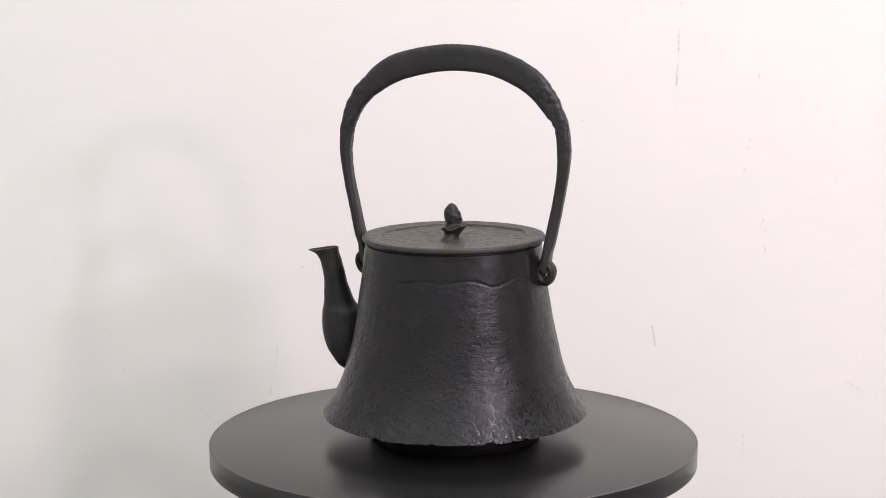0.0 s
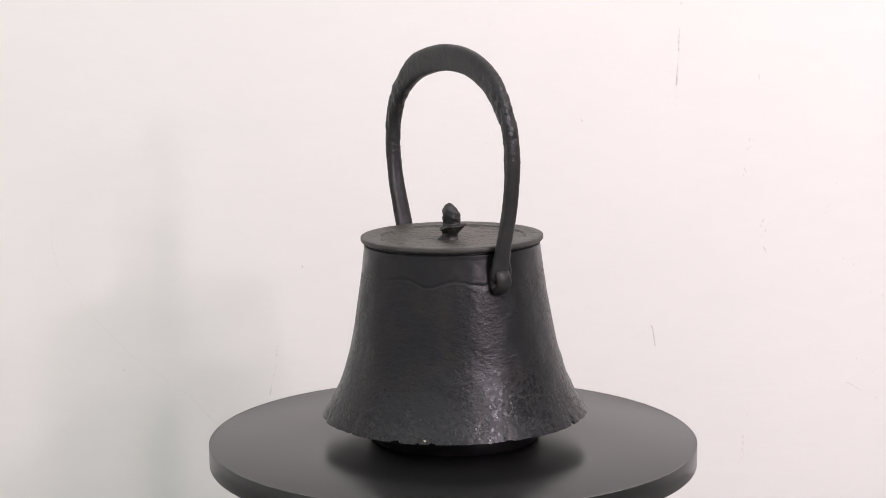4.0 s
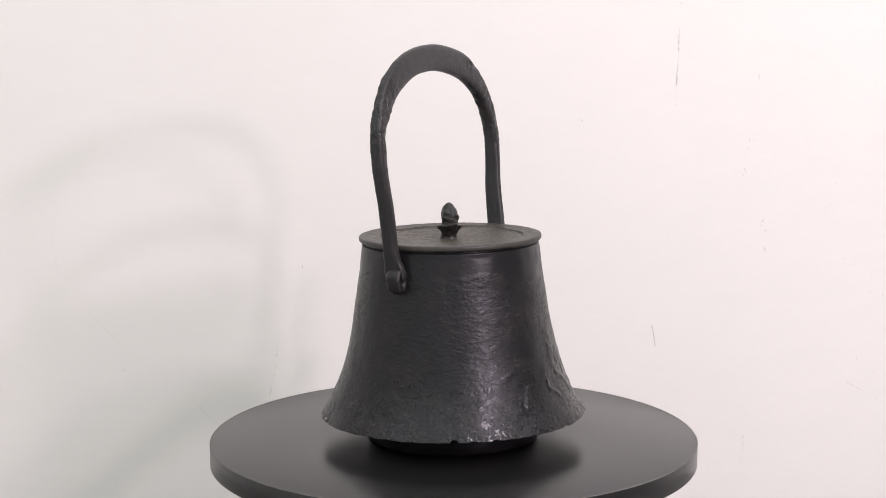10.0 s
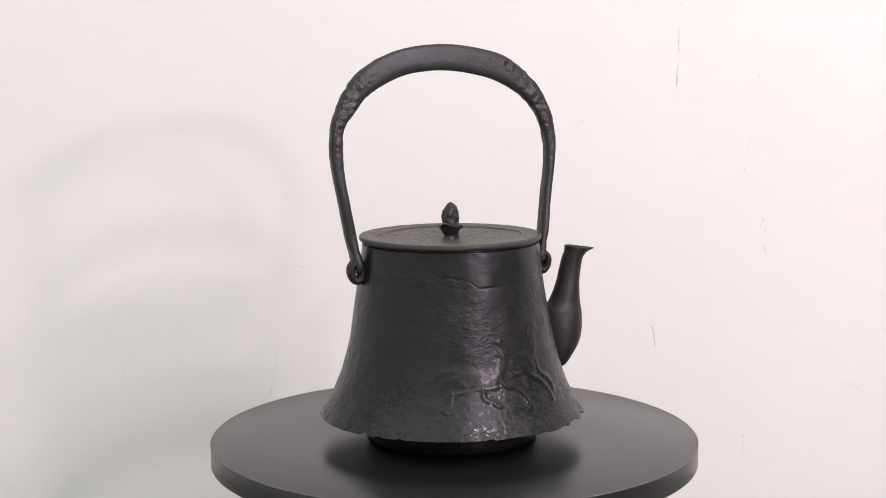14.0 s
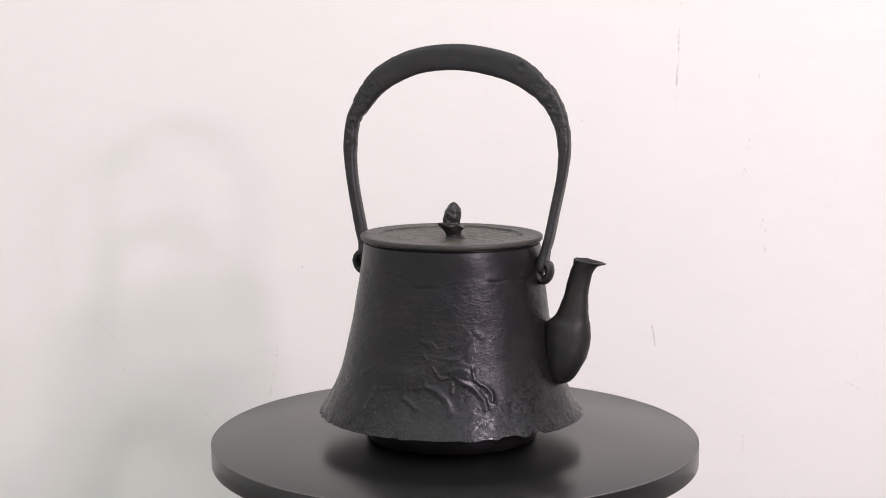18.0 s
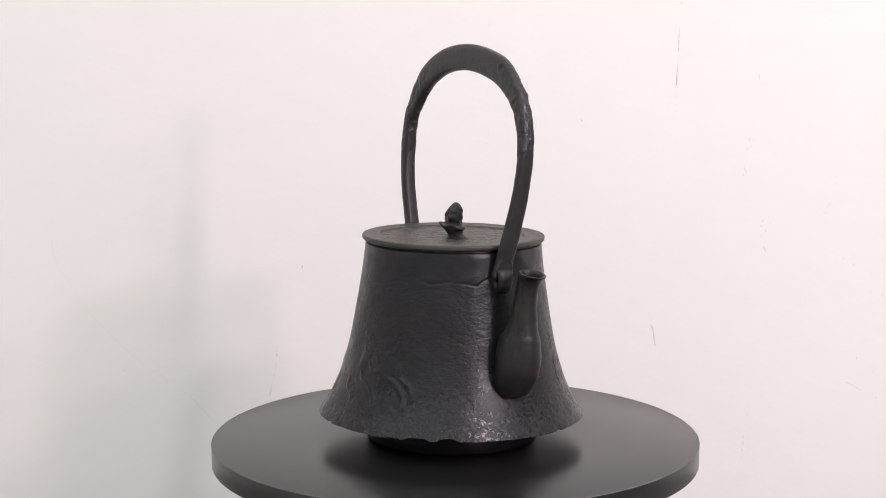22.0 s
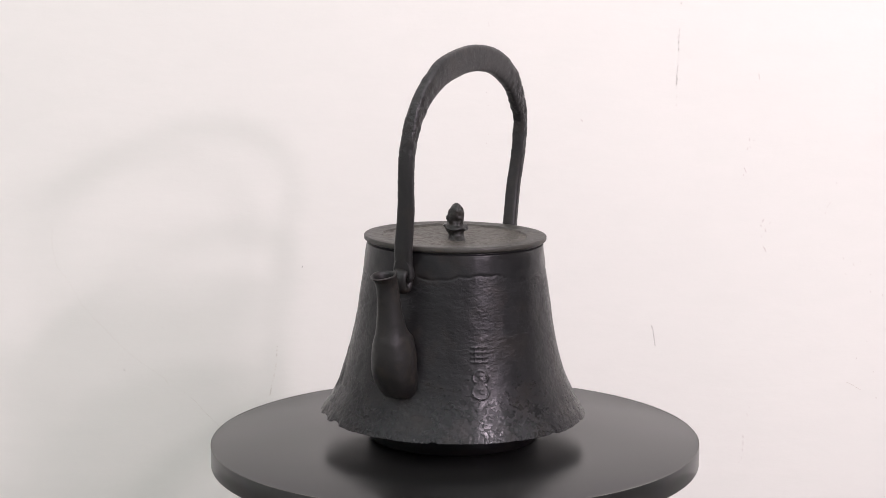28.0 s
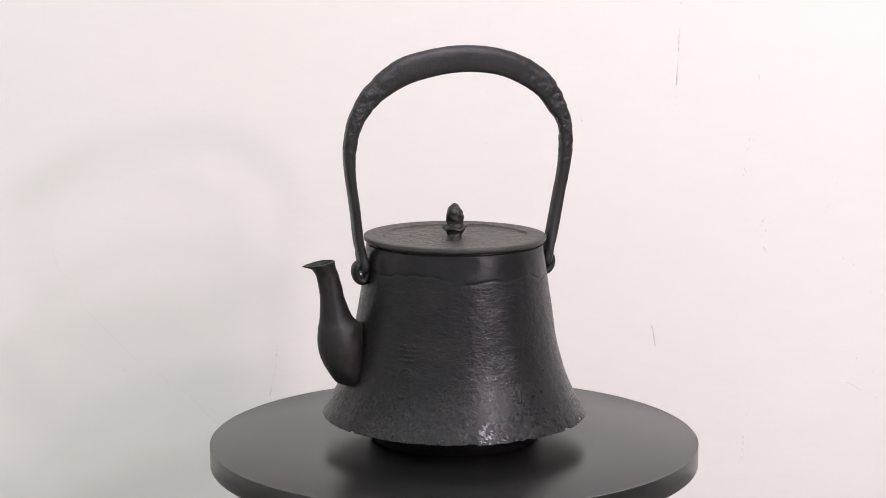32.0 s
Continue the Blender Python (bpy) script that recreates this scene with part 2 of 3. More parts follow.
def mask(ob, name, values, rest=0.0):
    """A value for each vertex, which the material reads to tell one finish from another."""
    full = np.full(len(ob.data.vertices), rest, np.float32)
    full[:len(values)] = values
    ob.data.attributes.new(name, "FLOAT", "POINT").data.foreach_set("value", full)


# ---- the room ----
RX, RY = 2.4, -3.2
wall = part("wall_north", *box(-RX, RX, WALL_Y, WALL_Y + 0.12, FLOOR_Z, CEIL_Z), WALL_PAINT, smooth=False)
tagged(wall, "white painted plaster wall with scuffs and hairline cracks", "wall", kind="structure")
for nm, b in (("wall_south", (-RX, RX, RY - 0.12, RY, FLOOR_Z, CEIL_Z)), ("wall_west", (-RX - 0.12, -RX, RY, WALL_Y, FLOOR_Z, CEIL_Z))):
    tagged(part(nm, *box(*b), SIDE_PAINT, smooth=False), "plain matt white painted room wall", "wall", kind="structure")
# unseen wall, made grey so the kettle's right side reflects less light
tagged(part("wall_east", *box(RX, RX + 0.12, RY, WALL_Y, FLOOR_Z, CEIL_Z), REFLECTION_CUT, smooth=False), "unseen room wall, greyed to weaken reflections from the right", "wall", kind="structure")
tagged(part("floor", *box(-RX, RX, RY, WALL_Y, FLOOR_Z - 0.1, FLOOR_Z), FLOOR_MAT, smooth=False), "plain pale floor of the room", "floor", kind="structure")
tagged(part("ceiling", *box(-RX, RX, RY, WALL_Y, CEIL_Z, CEIL_Z + 0.1), CEIL_MAT, smooth=False), "plain white painted ceiling", "ceiling", kind="structure")
tagged(part("table", *box(-0.7, 0.7, -0.45, WALL_Y - 0.01, FLOOR_Z, TABLE_Z), TABLE_TOP, smooth=False), "plain pale block table against the wall", "table", kind="structure")


def wall_mark(points, width, mat, name="scuff", gaps=0.0, seed=1, jag=0.0):
    """A thin chipped line on the wall through (x, z) points."""
    rnd = random.Random(seed)
    line = smooth_line(points, max(6, int(40 * len(points) / 2)))
    step = np.arange(len(line)) * 0.55
    line = line + jag * np.stack([fractal(np.stack([step, 0 * step, 0 * step + c], 1), 3, seed, 0.6) for c in (0.5, 7.5)], 1)
    v, f = [], []
    for i, (x, z) in enumerate(line):
        jx = rnd.uniform(-1, 1) * width * 0.5
        w = width * rnd.uniform(0.35, 1.0) * 0.5
        t = line[min(i + 1, len(line) - 1)] - line[max(i - 1, 0)]
        t = t / (np.linalg.norm(t) + 1e-9)
        for s in (-1, 1):
            v.append((x - t[1] * (s * w + jx * 0.6), WALL_Y - 0.0004, z + t[0] * (s * w + jx * 0.6)))
        if i and rnd.random() >= gaps:
            f.append((2 * i - 2, 2 * i - 1, 2 * i + 1, 2 * i))
    return part(name, v, f, mat, wall, smooth=False)


def wall_dashes(dashes, width, mat, seed=1):
    """One scuff: short chipped dashes on the wall between pairs of (x, z)."""
    rnd = random.Random(seed)
    v, f = [], []
    for (x0, z0), (x1, z1) in dashes:
        length = math.hypot(x1 - x0, z1 - z0)
        tx, tz = (x1 - x0) / length, (z1 - z0) / length
        k = max(2, int(length / 0.0008))
        base = len(v)
        for i in range(k + 1):
            u = i / k
            w = width * 0.5 * rnd.uniform(0.45, 1.0) * (0.35 if i in (0, k) else 1.0)
            off = rnd.uniform(-0.3, 0.3) * width
            for side in (-1, 1):
                v.append((x0 + (x1 - x0) * u - tz * (side * w + off), WALL_Y - 0.0004, z0 + (z1 - z0) * u + tx * (side * w + off)))
            if i:
                j = base + 2 * i
                f.append((j - 2, j - 1, j + 1, j))
    return part("scuff", v, f, mat, wall, smooth=False)


wall_dashes([((0.1900, 0.2596), (0.1899, 0.2578)), ((0.1896, 0.2548), (0.1895, 0.2538)), ((0.1884, 0.2530), (0.1886, 0.2522)), ((0.1896, 0.2500), (0.1894, 0.2474)), ((0.1897, 0.2440), (0.1894, 0.2414)), ((0.1908, 0.2812), (0.1906, 0.2800))], 0.0009, SCUFF, seed=2)
wall_dashes([((0.1891, 0.2296), (0.1889, 0.2276)), ((0.1888, 0.2262), (0.1887, 0.2246)), ((0.1874, 0.2218), (0.1883, 0.2202)), ((0.1884, 0.2197), (0.1884, 0.2162)), ((0.1882, 0.2148), (0.1882, 0.2133))], 0.0009, SCUFF, seed=31)
wall_dashes([((0.1882, 0.2041), (0.1882, 0.2019)), ((0.1881, 0.1972), (0.1883, 0.1956))], 0.0006, SCUFF_PALE, seed=32)
wall_dashes([((0.2565, 0.2227), (0.2573, 0.2173)), ((0.2497, 0.2227), (0.2504, 0.222)), ((0.254, 0.2151), (0.2548, 0.2158))], 0.0008, SCUFF_PALE, seed=33)
wall_dashes([((0.2497, 0.1685), (0.2505, 0.1658)), ((0.2482, 0.1586), (0.249, 0.1608)), ((0.2505, 0.1617), (0.2517, 0.1606)), ((0.2536, 0.1667), (0.254, 0.1662))], 0.0010, SCUFF_PALE, seed=34)
wall_dashes([((0.246, 0.1436), (0.2482, 0.1391)), ((0.2455, 0.1368), (0.2459, 0.138))], 0.0009, SCUFF_PALE, seed=35)
wall_dashes([((0.2628, 0.097), (0.264, 0.1001)), ((0.2605, 0.0949), (0.2622, 0.0933)), ((0.2649, 0.0921), (0.2661, 0.0885)), ((0.2617, 0.0853), (0.2626, 0.0841)), ((0.2637, 0.0768), (0.2666, 0.0719)), ((0.2682, 0.0958), (0.2695, 0.0972))], 0.0010, SCUFF_PALE, seed=36)
wall_dashes([((0.3169, 0.1098), (0.318, 0.1114)), ((0.3188, 0.1128), (0.3197, 0.1139)), ((0.3151, 0.1039), (0.3164, 0.1055)), ((0.3106, 0.1089), (0.3113, 0.108))], 0.0009, SCUFF_PALE, seed=37)
wall_dashes([((0.3244, 0.131), (0.3249, 0.1296))], 0.0008, SCUFF_PALE, seed=38)
wall_dashes([((0.3316, 0.0676), (0.3324, 0.0653)), ((0.3409, 0.0626), (0.3414, 0.0593)), ((0.347, 0.0635), (0.3474, 0.0625))], 0.0007, SCUFF_PALE, seed=39)
wall_dashes([((0.1704, 0.0084), (0.1711, 0.0049)), ((0.1716, 0.0042), (0.172, 0.0026)), ((0.1721, 0.0014), (0.1726, -0.0016)), ((0.1726, -0.0026), (0.1728, -0.0049)), ((0.1729, -0.0054), (0.1733, -0.0068))], 0.0008, SCUFF_DARK, seed=40)
wall_dashes([((0.1733, -0.0077), (0.1734, -0.0093))], 0.0013, SCUFF_DARK, seed=41)
wall_dashes([((0.2553, -0.0629), (0.256, -0.0648)), ((0.2536, -0.0686), (0.2543, -0.0714)), ((0.2506, -0.0876), (0.2509, -0.0909)), ((0.2509, -0.0928), (0.2506, -0.0976)), ((0.2502, -0.0999), (0.2507, -0.1019)), ((0.2514, -0.1047), (0.2519, -0.1059)), ((0.2494, -0.1076), (0.2499, -0.1095)), ((0.2475, -0.1128), (0.2479, -0.1116))], 0.0008, SCUFF_PALE, seed=42)
wall_dashes([((0.2876, 0.0263), (0.288, 0.0256))], 0.0007, SCUFF, seed=43)
wall_dashes([((0.356, 0.0379), (0.3567, 0.0365)), ((0.3663, 0.0356), (0.3669, 0.0335)), ((0.3341, 0.0532), (0.3346, 0.0521)), ((0.3557, 0.0527), (0.3562, 0.0516))], 0.0008, SCUFF_PALE, seed=44)
wall_dashes([((0.3457, -0.0217), (0.3463, -0.0198)), ((0.3543, -0.0053), (0.355, -0.0063)), ((0.3605, -0.0316), (0.3615, -0.033)), ((0.3638, -0.0546), (0.3644, -0.0561))], 0.0008, SCUFF_PALE, seed=45)
wall_dashes([((0.3379, -0.0414), (0.3449, -0.0447)), ((0.3454, -0.0452), (0.351, -0.0485))], 0.0006, CRACK, seed=46)
wall_dashes([((0.0288, 0.2078), (0.0295, 0.2073)), ((0.0302, 0.197), (0.031, 0.1965)), ((0.0307, 0.1728), (0.0312, 0.1721)), ((0.0288, 0.1647), (0.0293, 0.1652))], 0.0009, SCUFF_PALE, seed=47)
wall_mark([(-0.1500, -0.008), (-0.1515, -0.026), (-0.1570, -0.052)], 0.0012, CRACK, gaps=0.5, seed=6)
wall_mark([(0.1085, 0.1845), (0.1102, 0.1830)], 0.0012, SCUFF_PALE, seed=16)
wall_mark([(0.0310, 0.2655), (0.0316, 0.2610)], 0.0007, SCUFF_PALE, gaps=0.4, seed=17)
wall_mark([(-0.2477, 0.0082), (-0.2475, 0.0068)], 0.0006, SCUFF_PALE, seed=19)
wall_mark([(-0.2822, -0.0290), (-0.2814, -0.0300)], 0.0009, SCUFF, seed=20)
wall_mark([(-0.1276, 0.0608), (-0.1271, 0.0594)], 0.0009, SCUFF, seed=21)
wall_mark([(-0.3400, 0.0960), (-0.3370, 0.0640), (-0.3280, 0.0490), (-0.3130, 0.0240), (-0.2960, 0.0050), (-0.2790, -0.0130), (-0.2600, -0.0280),
           (-0.2480, -0.0360), (-0.2440, -0.0420)], 0.00026, CRACK, "hairline_crack", 0.35, 24, 0.0011)
wall_mark([(-0.2310, -0.0490), (-0.2220, -0.0570), (-0.2120, -0.0680), (-0.1990, -0.0810)], 0.00032, CRACK, "hairline_crack", 0.2, 25, 0.0007)

# ---- turntable ----
DISC_R, DISC_H = 0.1606, 0.0145


def build_turntable():
    thing = new("turntable")
    tagged(thing, "round black satin display turntable on a table", "turntable")
    b = 0.0007
    prof = [(0.0, 0.0), (DISC_R * 0.5, 0.0), (DISC_R - b, 0.0), (DISC_R - b * 0.3, -b * 0.3), (DISC_R, -b), (DISC_R, -DISC_H + b),
            (DISC_R - b * 0.3, -DISC_H + b * 0.3), (DISC_R - b, -DISC_H), (0.0, -DISC_H)]
    v, f = lathe(prof, 256)
    disc = part("disc", v, f, DISC_TOP, thing)
    disc.location = (-0.00055, -0.0005, -0.0002)
    # thin ring of paler grey along the top edge of the disc
    e = DISC_R + 0.00005
    part("edge_line", *lathe([(e - 0.00036, 0.00005), (e - 0.00010, -0.00006), (e, -0.00034)], 256, False), DISC_EDGE, disc, "pale worn line along the edge of the disc")
    v, f = lathe([(0.0, -DISC_H - 0.0002), (0.07, -DISC_H - 0.0002), (0.07, TABLE_Z + 0.004), (0.066, TABLE_Z), (0.0, TABLE_Z)], 64)
    part("base", v, f, BASE_PLASTIC, thing, "black plastic motor base")
    return thing


turntable = build_turntable()

# ---- the kettle; spout along its own +x ----
SPIN = -9.953            # degrees a second
TURN0 = 160.4            # direction of the spout at the start
BASE_AT = (0.0014, 0.0005, 0.0)
LEAN = 0.95              # the kettle sits a little askew

PROFILE = [(0.1306, 0.0561), (0.1300, 0.0562), (0.1297, 0.0567), (0.1293, 0.0574), (0.128, 0.0577), (0.110, 0.0599), (0.092, 0.0627), (0.074, 0.0657), (0.0575, 0.0692), (0.041, 0.0743),
           (0.0285, 0.0802), (0.0205, 0.0852), (0.0172, 0.0872)]
CHIPS = [(124.0, 2.2, 0.0011), (140.0, 1.6, 0.0010), (134.0, 0.9, 0.0006), (-150.5, 1.9, 0.0016), (-143.0, 2.0, 0.0004), (-133.0, 1.5, 0.0006), (-56.0, 3.0, 0.0007),
         (-46.0, 5.5, 0.0012), (-33.0, 4.5, 0.0016), (20.0, 2.0, 0.0008), (75.0, 2.5, 0.0006), (100.0, 1.5, 0.0006), (-95.0, 2.0, 0.0007), (172.0, 2.0, 0.0006)]


def stroke(s, z, points, width):
    """Height 0..1 of a rounded ridge through (s, z) points, in mm."""
    best = np.full(s.shape, 9e9)
    for (x0, y0), (x1, y1) in zip(points, points[1:]):
        dx, dy = x1 - x0, y1 - y0
        t = np.clip(((s - x0) * dx + (z - y0) * dy) / (dx * dx + dy * dy), 0, 1)
        best = np.minimum(best, np.hypot(s - x0 - t * dx, z - y0 - t * dy))
    return np.exp(-(best / width) ** 2)


def pad(s, z, x, y, a, b, tilt=0.0):
    c, n = np.cos(np.radians(tilt)), np.sin(np.radians(tilt))
    u, v = (s - x) * c + (z - y) * n, (z - y) * c - (s - x) * n
    return sstep(1.4, 0.45, np.hypot(u / a, v / b))


def horses(s, z):
    """Two galloping horses in low relief, one behind the other; s runs along the wall of the kettle, both in mm."""
    bodies = 0.62 * pad(s, z, -16, 52.0, 19, 5.6, -2) + 0.6 * pad(s, z, 2.5, 60.0, 9, 4.6, 58) + 0.55 * pad(s, z, 5.0, 72.0, 5.0, 2.6, -38)
    bodies = np.maximum(bodies, 0.55 * pad(s, z, 19.0, 60.0, 13, 4.8, 3))
    bodies = np.maximum(bodies, 0.55 * pad(s, z, 30.0, 69.0, 10, 4.2, 75))
    bodies = np.maximum(bodies, 0.5 * pad(s, z, 36.0, 79.0, 5.0, 2.4, -30))
    bodies = np.maximum(bodies, 0.8 * pad(s, z, 22.0, 56.5, 9, 4.5, -8))
    h = 1.2 * bodies
    # height, width and line of each leg, mane, belly and edge
    for k, w, pts in ((1.0, 1.8, [(0.8, 53), (2.2, 48.3), (8.0, 45.6), (13.2, 41.3), (16.0, 37.0), (17.0, 33.5)]), (0.85, 1.6, [(-11, 46), (-10.8, 41), (-6.2, 38), (-2.4, 34.8)]),
                      (0.8, 1.3, [(-0.2, 66.6), (3.8, 62.3), (7.8, 57.0), (10.8, 53.2), (16.7, 53.8)]), (0.55, 1.3, [(-2.1, 74.8), (2.2, 73.1), (6.3, 70.2)]),
                      (0.65, 1.5, [(6.9, 65.6), (14.5, 64.3), (20.3, 64.2), (24.5, 65.6), (27.3, 68.1)]), (0.45, 2.2, [(18.6, 71.5), (25.2, 74.0), (28.6, 79.6)]),
                      (1.0, 1.9, [(18.5, 56.4), (21.0, 53.6), (24.6, 50.4), (30.0, 47.7), (33.6, 43.8), (36.4, 39.2), (37.0, 34.6)]),
                      (0.95, 1.7, [(30.7, 58.5), (31.1, 53.6), (33.8, 50.3), (38.0, 47.6), (41.1, 43.4), (41.2, 39.6)]), (0.5, 1.5, [(29.8, 66.7), (29.9, 60.0), (30.8, 54.0)]),
                      (0.4, 1.3, [(29.6, 79.3), (30.7, 72.4)]), (0.5, 1.2, [(17.8, 50.6), (17.8, 44.8)]), (0.45, 2.0, [(-44, 51.4), (-38.9, 54.2), (-32.5, 56.8), (-24, 56.2)]),
                      (0.8, 1.5, [(-29.6, 44), (-31.0, 38.5), (-32.8, 33.8)]), (0.45, 1.3, [(-30.5, 43.4), (-22.0, 45.0), (-14.5, 46.6), (-5.5, 46.2), (1.0, 47.6)])):
        h = np.maximum(h, k * stroke(s, z, smooth_line(pts, 5 * len(pts)), w))
    # the heads and the rear horse are worn down
    return h * (1 - 0.35 * sstep(62, 72, z)) * (1 - 0.2 * sstep(-2, -12, s))


def seal(s, z):
    """The raised maker's stamp: a small block over a gourd-shaped cartouche, as plain bars."""
    h = np.zeros(s.shape)
    for y in (15.6, 12.6, 9.4, 6.6):
        h = np.maximum(h, stroke(s, z, [(-5.0, y), (5.0, y)], 0.6))
    for x in (-2.6, 2.6):
        h = np.maximum(h, 0.8 * stroke(s, z, [(x, 15.6), (x, 6.6)], 0.55))
    for y, r in ((-2.6, 4.5), (-10.8, 5.0)):
        d = np.hypot(s, (z - y) * 1.08)
        h = np.maximum(h, 0.3 * sstep(r + 0.6, r - 0.6, d))
        h = np.maximum(h, np.exp(-((d - r) / 0.6) ** 2) * (np.abs(z + 6.6) > 1.0))
        h = np.maximum(h, 0.9 * stroke(s, z, [(-1.5, y + 1), (1.2, y + 1.3), (-0.6, y - 0.6), (1.6, y - 1.6)], 0.6))
    return h


def build_body(kettle):
    n_a, n_z = 1080, 290
    line = smooth_line(PROFILE, n_z)
    zz, rr = line[:, 0], line[:, 1]
    a = np.linspace(-np.pi, np.pi, n_a, endpoint=False)
    A, Z = np.meshgrid(a, zz)
    R = np.repeat(rr[:, None], n_a, 1)
    P = np.stack([R * np.cos(A), R * np.sin(A), Z], -1).reshape(-1, 3)
    shp = A.shape
    deg, mm = np.degrees(A), Z * 1000
    # wavy lower edge of the smooth shoulder band, drooping in lobes
    droop = np.clip(hash_noise(P * [48, 48, 0] + 9, 8), 0, 1).reshape(shp)
    edge = 0.1142 + 0.0040 * fractal(P * [27, 27, 0] + 3, 3, 5).reshape(shp) - 0.0052 * droop - 0.0011 * np.abs(fractal(P * [170, 170, 0], 2, 18)).reshape(shp)
    rough = sstep(0.0012, -0.0012, Z - edge)
    drift = np.stack([fractal(P * 90, 2, k) for k in (101, 103, 107)], 1) * 0.0022
    Q = P + drift
    streaks = (1 - np.abs(fractal(Q * [190, 190, 400], 3, 11, 0.55))).reshape(shp)
    skin = 0.00005 * streaks + 0.00003 * fractal(Q * [430, 430, 900], 2, 21, 0.6).reshape(shp)
    crisp = sstep(-0.25, 0.35, fractal(P * [45, 45, 45] + 30, 2, 85).reshape(shp))
    low = sstep(0.060, 0.028, Z + 0.012 * fractal(P * [60, 60, 40], 3, 47).reshape(shp))
    pits = -0.00014 * sstep(0.10, 0.5, fractal(P * 480, 2, 31).reshape(shp)) * low
    dents = 0.0005 * fractal(P * [38, 38, 30], 3, 41).reshape(shp)
    rim_fade = sstep(0.1306, 0.126, Z)
    dr = rough * (skin * (1 - 0.5 * low) + pits) + (1 - rough) * (0.00024 * crisp + 0.00007 * fractal(P * 110, 3, 61).reshape(shp)) + dents * rim_fade
    # an undercut along the band's edge
    dr -= 0.00030 * crisp * np.exp(-(((Z - edge + 0.0009) / 0.0008) ** 2))

    def arc(at):
        return ((deg - at + 180) % 360 - 180) * np.pi / 180 * 68

    worn = 0.88 + 0.20 * fractal(P * 200, 2, 91).reshape(shp)
    ridge, stamp = np.zeros(shp), np.zeros(shp)
    near = (np.abs(arc(-86.0)) < 50) & (mm > 28) & (mm < 88)
    ridge[near] = horses(arc(-86.0)[near], mm[near])
    near = (np.abs(arc(41.7)) < 9) & (np.abs(mm - 57.5) < 20)
    stamp[near] = seal(arc(41.7)[near], mm[near] - 57.5)
    dr += 0.00105 * worn * ridge + 0.0005 * worn * stamp
    # chipped lower rim
    chip = 0.0002 * fractal(np.stack([np.cos(a) * 14, np.sin(a) * 14, 0 * a], 1), 3, 71)
    for at, w, dz in CHIPS:
        d = ((np.degrees(a) - at + 180) % 360 - 180) / w
        chip += dz * np.clip(1 - d**4, 0, 1)
    lift = sstep(0.030, 0.0172, Z) * chip[None, :]
    R2 = R + dr - lift * 0.9
    Z2 = Z + lift
    outer = np.stack([R2 * np.cos(A), R2 * np.sin(A), Z2], -1)
    # thickness of the rim, hollow underside and round base below
    last_r, last_z = R2[-1], Z2[-1]
    rings = [outer.reshape(-1, 3)]
    for k, z in ((0.0010, -0.0004), (0.0026, -0.0002), (0.0048, 0.0009), (0.014, 0.0030)):
        q = last_r - k
        rings.append(np.stack([q * np.cos(a), q * np.sin(a), last_z + z], -1))
    rows = n_z + 4
    for r, z in ((0.0630, 0.0180), (0.0588, 0.0150), (0.0578, 0.0080), (0.0566, 0.0022), (0.0555, 0.0004), (0.0540, 0.0), (0.0, 0.0)):
        rings.append(np.stack([r * np.cos(a), r * np.sin(a), z + 0 * a], -1))
        rows += 1
    # inner lip under the lid
    top = [np.stack([r * np.cos(a), r * np.sin(a), z + 0 * a], -1) for r, z in ((0.0, 0.1250), (0.052, 0.1252), (0.0545, 0.1290), (0.0548, 0.1303), (0.0554, 0.1307))]
    v = np.concatenate(top + rings)
    body = part("body", v, grid_faces(rows + 5, n_a), IRON_BODY, kettle, "black cast iron body with galloping horses in relief")
    pre = np.zeros(5 * n_a)
    for nm, val in (("band", 1 - rough), ("low", low), ("worn", np.clip(1.15 * np.maximum(ridge, 0.7 * stamp), 0, 1))):
        mask(body, nm, np.concatenate([pre, val.reshape(-1)]), float(nm == "band"))
    return body


def tube(rows, n=48, power=2.0):
    """Loft of level ovals: rows of (x, z, half length along x, half width along y, slope)."""
    v = []
    for x, z, hx, hy, slope in rows:
        for t in np.linspace(0, 2 * np.pi, n, endpoint=False):
            c, s = np.cos(t), np.sin(t)
            c, s = np.sign(c) * abs(c) ** (2 / power), np.sign(s) * abs(s) ** (2 / power)
            v.append((x + hx * c, hy * s, z + slope * hx * c))
    return np.array(v)


